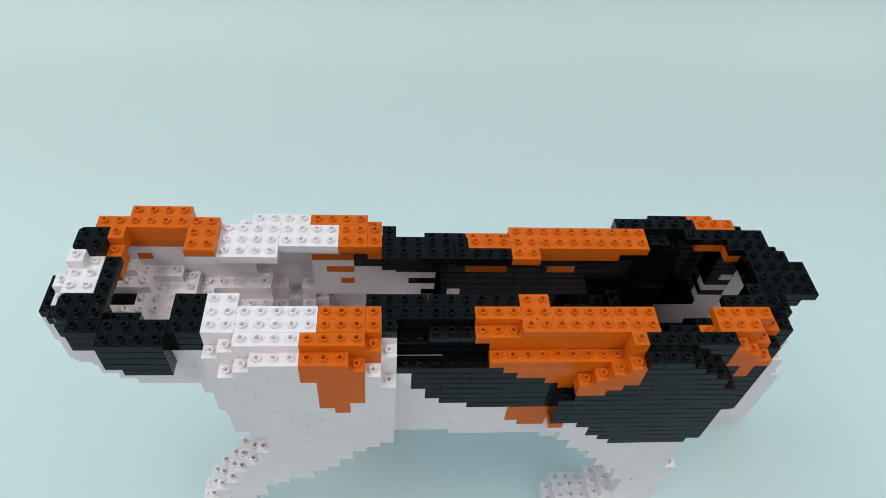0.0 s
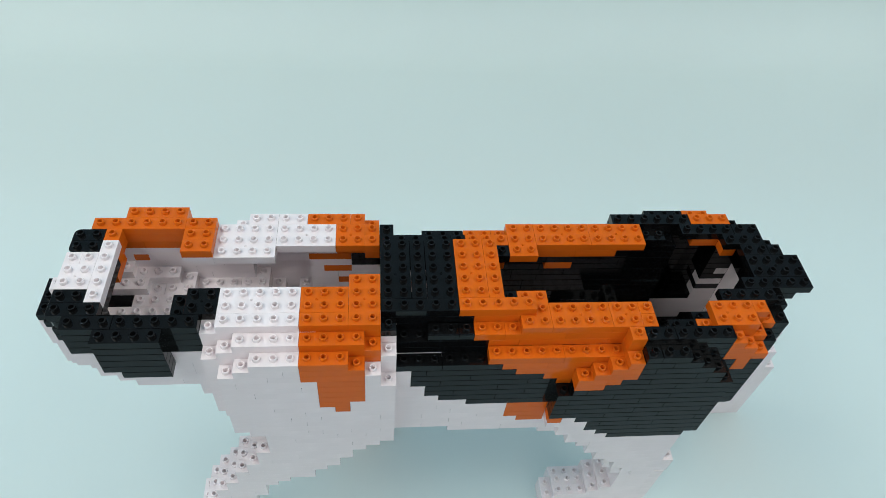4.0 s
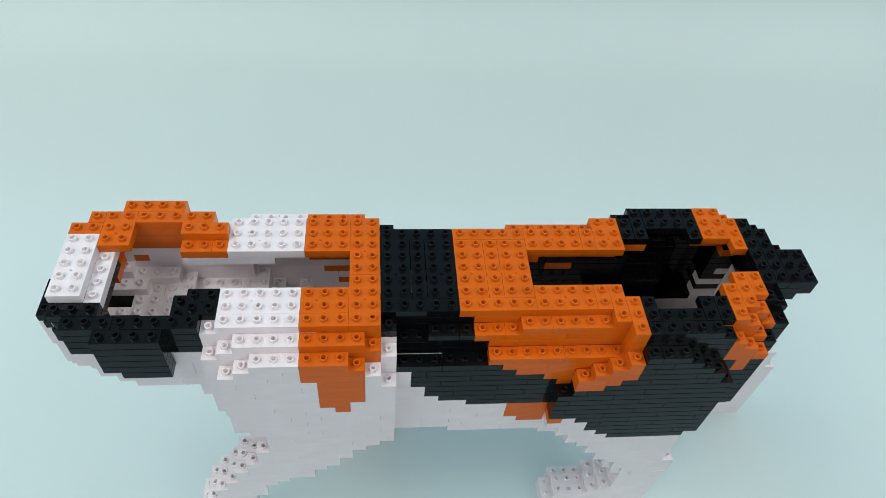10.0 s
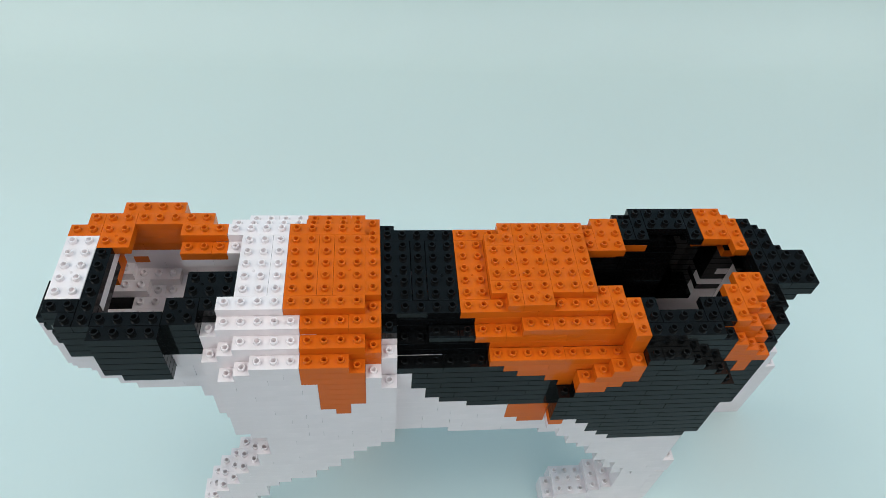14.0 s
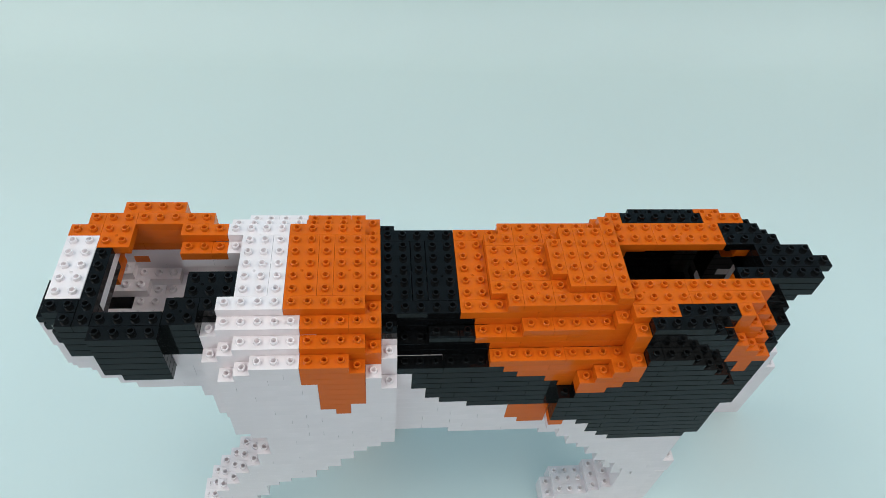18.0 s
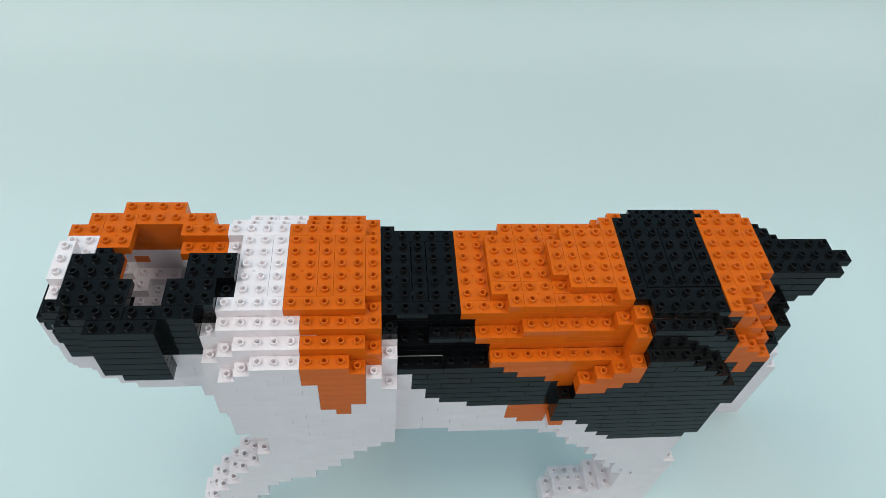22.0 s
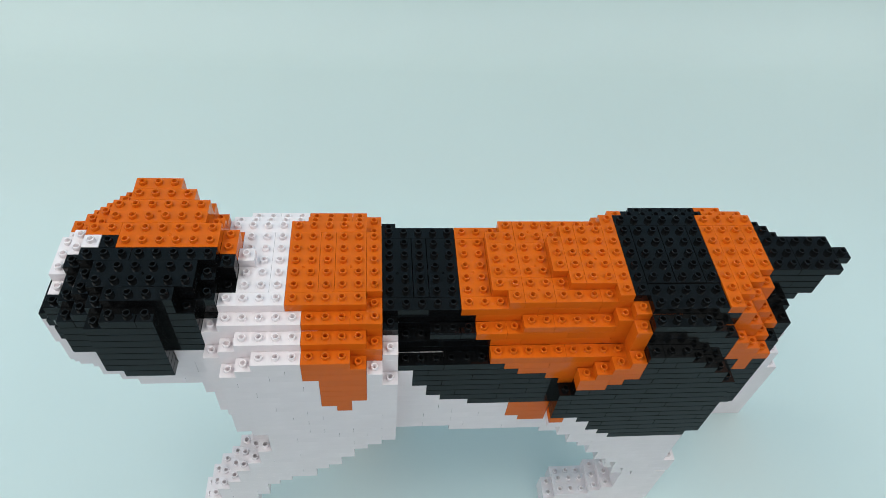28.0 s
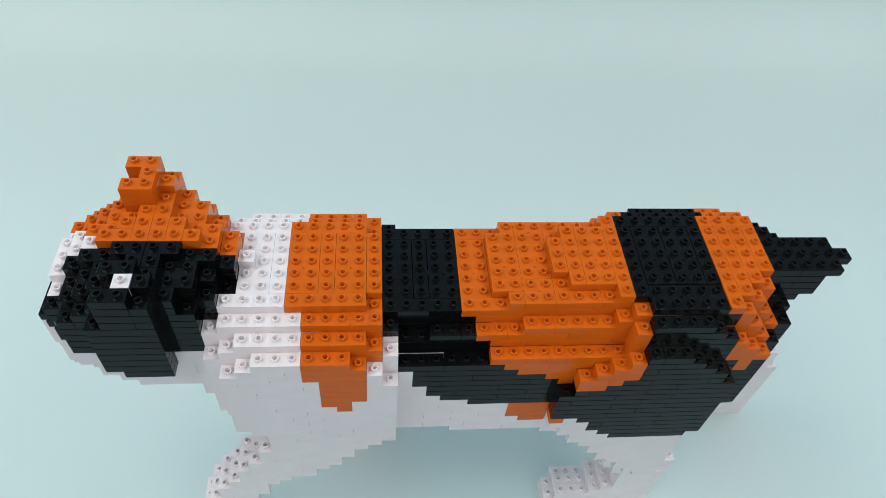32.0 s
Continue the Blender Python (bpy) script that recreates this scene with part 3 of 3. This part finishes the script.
add(0, "W", -1, -1, 1, 5, 11.7)
add(0, "O", 0, 1, 1, 5, 11.8)
add(0, "O", 2, 2, 1, 5, 11.9)
add(0, "O", 3, 4, 1, 5, 12.0)
add(0, "O", 5, 5, 1, 5, 12.4)
add(0, "O", 13, 14, 2, 4, 12.7)
add(0, "O", 13, 14, 5, 5, 12.8)
add(0, "O", 13, 14, 1, 1, 13.0)
add(0, "O", 14, 14, 0, 0, 13.0)
add(0, "O", 14, 14, 6, 6, 13.2)
add(0, "O", 15, 16, 2, 4, 13.4)
add(0, "O", 15, 16, 5, 6, 13.5)
add(0, "O", 15, 16, 0, 1, 13.6)
add(0, "O", 17, 18, 1, 5, 13.8)
add(0, "O", 19, 19, 1, 5, 13.9)
add(0, "O", 17, 19, 6, 6, 14.0)
add(0, "O", 17, 19, 0, 0, 14.3)
add(0, "O", 20, 25, 0, 1, 14.7)
add(0, "O", 26, 31, 1, 1, 14.9)
add(0, "O", 26, 30, 0, 0, 15.0)
add(0, "O", 22, 24, -1, -1, 15.1)
add(0, "B", 25, 28, -1, -1, 15.2)
add(0, "O", 29, 29, -1, -1, 15.3)
add(0, "B", 23, 26, -2, -2, 15.4, 0.00025)
add(0, "B", 23, 28, 7, 7, 15.5)
add(0, "O", 29, 31, 7, 7, 15.6)
add(0, "B", 30, 32, 6, 6, 15.7)
add(0, "B", 30, 33, 5, 5, 15.8)
add(0, "B", 32, 35, 4, 4, 16.0)
add(0, "B", 32, 36, 3, 3, 16.2)
add(0, "B", 30, 35, 2, 2, 16.4)
add(0, "O", 22, 22, 7, 7, 16.7)
add(0, "O", 20, 24, 5, 6, 16.8)
add(0, "O", 25, 29, 5, 6, 17.0)
add(1, "O", 17, 17, 2, 4, 17.3)
add(1, "O", 18, 18, 1, 5, 17.4)
add(1, "O", 19, 20, 1, 5, 17.5)
add(1, "O", 21, 21, 0, 6, 17.9)
add(1, "B", 22, 27, 6, 6, 18.2)
add(1, "B", 22, 22, 1, 5, 18.4)
add(1, "B", 23, 24, 1, 5, 18.5)
add(1, "B", 25, 26, 1, 5, 18.8)
add(1, "B", 22, 22, 0, 0, 18.9)
add(1, "B", 27, 27, 1, 5, 19.0)
add(1, "B", 23, 27, -1, 0, 19.4, -0.0008)
add(1, "O", 28, 28, -1, 5, 19.5)
add(1, "O", 29, 29, 0, 5, 19.7)
add(1, "O", 28, 31, 6, 6, 19.8)
add(1, "O", 30, 30, 1, 5, 19.9)
add(1, "O", 31, 31, 2, 5, 20.0)
add(1, "B", 32, 33, 2, 4, 20.3)
add(1, "B", 32, 32, 5, 5, 20.4)
add(1, "B", 34, 36, 2, 4, 20.8)
add(1, "B", 37, 37, 3, 3, 20.9)
add(1, "W", -14, -14, 2, 4, 20.9)
add(1, "B", -13, -11, 2, 3, 21.0)
add(1, "B", -13, -10, 0, 1, 21.4)
add(1, "B", -12, -10, -1, -1, 21.6)
add(1, "B", -9, -6, -1, -1, 21.7)
add(1, "B", -11, -8, -2, -2, 21.8)
add(1, "B", -7, -5, 0, 1, 21.9)
add(1, "B", -6, -4, 2, 3, 22.0)
add(0, "O", -5, -4, 5, 5, 22.2)
add(1, "O", -6, -4, 4, 4, 22.4)
add(1, "W", -3, -3, 3, 3, 22.5)
add(1, "O", -9, -8, 7, 8, 22.8)
add(1, "O", -7, -6, 5, 7, 22.9)
add(1, "O", -5, -5, 5, 6, 23.0)
add(1, "O", -11, -10, 6, 8, 23.3)
add(1, "O", -12, -12, 6, 7, 23.4)
add(1, "O", -13, -12, 5, 5, 23.5)
add(1, "O", -13, -13, 6, 6, 23.5)
add(1, "W", -13, -11, 4, 4, 23.7)
add(2, "B", -13, -13, 2, 2, 23.8)
add(2, "W", -13, -11, 3, 4, 24.0)
add(2, "B", -12, -12, 0, 2, 24.3)
add(2, "B", -11, -11, -1, 2, 24.4)
add(2, "B", -10, -9, -2, 0, 24.5)
add(2, "B", -8, -8, -2, 0, 24.8)
add(2, "B", -7, -7, -1, 3, 24.9)
add(2, "B", -6, -6, 0, 3, 25.0)
add(2, "B", -5, -5, 1, 3, 25.2)
add(2, "B", -4, -4, 2, 2, 25.3)
add(2, "O", -7, -5, 4, 5, 25.4)
add(2, "O", -4, -4, 3, 4, 25.5)
add(2, "O", -12, -12, 5, 6, 25.8)
add(2, "O", -11, -10, 5, 7, 26.0)
add(2, "O", -9, -7, 6, 7, 26.2)
add(2, "O", -10, -8, 8, 8, 26.4)
add(2, "O", -6, -6, 6, 6, 26.5)
add(3, "O", -10, -8, 8, 8, 26.7)
add(3, "O", -10, -7, 7, 7, 26.8)
add(3, "O", -11, -6, 5, 6, 27.0)
add(3, "O", -12, -11, 4, 4, 27.1)
add(3, "O", -10, -5, 3, 4, 27.2)
add(3, "W", -12, -12, 3, 3, 27.3)
add(3, "B", -11, -11, 3, 3, 27.4)
add(3, "B", -12, -10, 2, 2, 27.5)
add(3, "B", -9, -5, 2, 2, 27.7)
add(3, "B", -11, -6, 0, 1, 27.9)
add(3, "B", -10, -7, -1, -1, 28.0)
add(4, "O", -10, -9, 8, 8, 28.3)
add(4, "W", -9, -9, 7, 7, 28.4)
add(4, "O", -8, -8, 3, 8, 28.8)
add(4, "O", -9, -9, 3, 5, 29.0)
add(4, "O", -10, -9, 6, 6, 29.2)
add(4, "O", -11, -10, 3, 3, 29.3)
add(4, "O", -10, -10, 4, 4, 29.4)
add(4, "O", -7, -7, 3, 4, 29.4)
add(4, "O", -6, -6, 3, 3, 29.5)
add(4, "B", -10, -9, 2, 2, 29.4)
add(3, "B", -10, -8, -2, -2, 29.6)
add(4, "B", -8, -7, 2, 2, 29.7)
add(4, "B", -9, -9, 1, 1, 29.8)
add(4, "B", -8, -8, 1, 1, 29.8)
add(4, "B", -8, -8, -2, 0, 29.9)
add(4, "B", -10, -9, 0, 0, 30.0)
add(5, "O", -10, -9, 8, 8, 30.3)
add(4, "B", -10, -9, -2, -2, 30.4)
add(4, "W", -9, -9, -1, -1, 30.5)
add(5, "O", -10, -9, 6, 6, 30.8)
add(5, "O", -8, -8, 7, 7, 30.9)
add(5, "W", -9, -9, 7, 7, 31.0)
add(5, "B", -10, -9, 0, 0, 31.2)
add(5, "B", -10, -9, -2, -2, 31.3)
add(5, "B", -8, -8, -1, -1, 31.4)
add(5, "W", -9, -9, -1, -1, 31.5)
add(6, "O", -10, -9, 8, 8, 31.7)
add(6, "O", -9, -9, 7, 7, 31.8)
add(6, "O", -10, -9, 6, 6, 31.9)


def motions():
    walk(cat, [
        (0.0, pose(0.0717, 0.0237, 0.0, -0.45, 0.03, -0.86)),
        (1.0, pose(0.0717, 0.0237, 0.0, -0.45, 0.03, -0.86)),
        (1.5, pose(0.0721, 0.0237, 0.0, -0.30, 0.00, -0.82)),
        (2.0, pose(0.0685, 0.0264, 0.0, -0.12, 0.14, 0.27)),
        (2.5, pose(0.0698, 0.0261, 0.0, -0.42, 0.13, 0.31)),
        (3.0, pose(0.0705, 0.0266, 0.0, -0.09, 0.03, 0.31)),
        (3.5, pose(0.0704, 0.0264, 0.0, -0.17, 0.08, 0.22)),
        (7.0, pose(0.0705, 0.0265, 0.0, -0.20, 0.13, 0.19)),
        (7.5, pose(0.0701, 0.0261, 0.0, -0.20, 0.21, 0.36)),
        (8.0, pose(0.0705, 0.0267, 0.0, -0.07, 0.08, 0.23)),
        (8.5, pose(0.0705, 0.0266, 0.0, -0.08, 0.08, 0.19)),
        (9.0, pose(0.0703, 0.0267, 0.0, 0.02, 0.19, 0.33)),
        (10.0, pose(0.0703, 0.0265, 0.0, -0.07, 0.14, 0.22)),
        (10.5, pose(0.0707, 0.0263, 0.0, -0.13, 0.00, 0.15)),
        (11.0, pose(0.0705, 0.0268, 0.0, 0.06, 0.08, 0.15)),
        (12.0, pose(0.0709, 0.0268, 0.0, 0.03, -0.02, 0.11)),
        (12.5, pose(0.0714, 0.0276, 0.0, 0.44, 0.01, 0.02)),
        (13.0, pose(0.0714, 0.0276, 0.0, 0.44, 0.01, 0.02)),
        (13.5, pose(0.0712, 0.0269, 0.0, 0.26, 0.01, 0.29)),
        (14.5, pose(0.0711, 0.0268, 0.0, 0.22, 0.01, 0.28)),
        (16.5, pose(0.0711, 0.0266, 0.0, 0.11, 0.02, 0.27)),
        (17.0, pose(0.0711, 0.0267, 0.0, 0.21, 0.02, 0.24)),
        (17.5, pose(0.0711, 0.0270, 0.0, 0.29, 0.03, 0.19)),
        (21.0, pose(0.0712, 0.0271, 0.0, 0.35, 0.01, 0.23)),
        (21.5, pose(0.0712, 0.0274, 0.0, 0.43, 0.04, 0.13)),
        (24.0, pose(0.0712, 0.0273, 0.0, 0.53, 0.04, 0.13)),
        (24.5, pose(0.0719, 0.0273, 0.0, 0.49, -0.12, -0.01)),
        (25.0, pose(0.0719, 0.0281, 0.0, 0.74, -0.14, 0.01)),
        (25.5, pose(0.0713, 0.0264, 0.0, -0.32, 0.19, 0.21)),
        (27.5, pose(0.0713, 0.0264, 0.0, -0.32, 0.19, 0.21)),
        (28.0, pose(0.0718, 0.0269, 0.0, -0.19, 0.04, 0.03)),
        (28.5, pose(0.0717, 0.0269, 0.0, -0.10, 0.10, 0.06)),
        (29.0, pose(0.0720, 0.0270, 0.0, -0.08, 0.02, -0.05)),
        (32.0, pose(0.0720, 0.0270, 0.0, 0.0, 0.0, 0.0)),
    ])
    for ob, wait, home, t in ADDED:
        there, here = Matrix.Translation(wait), Matrix.Translation(home)
        rows = [(0.0, there), (t - 0.034, there), (t, here)]
        if t < 31.95:
            rows.append((32.0, here))
        walk(ob, rows)


motions()
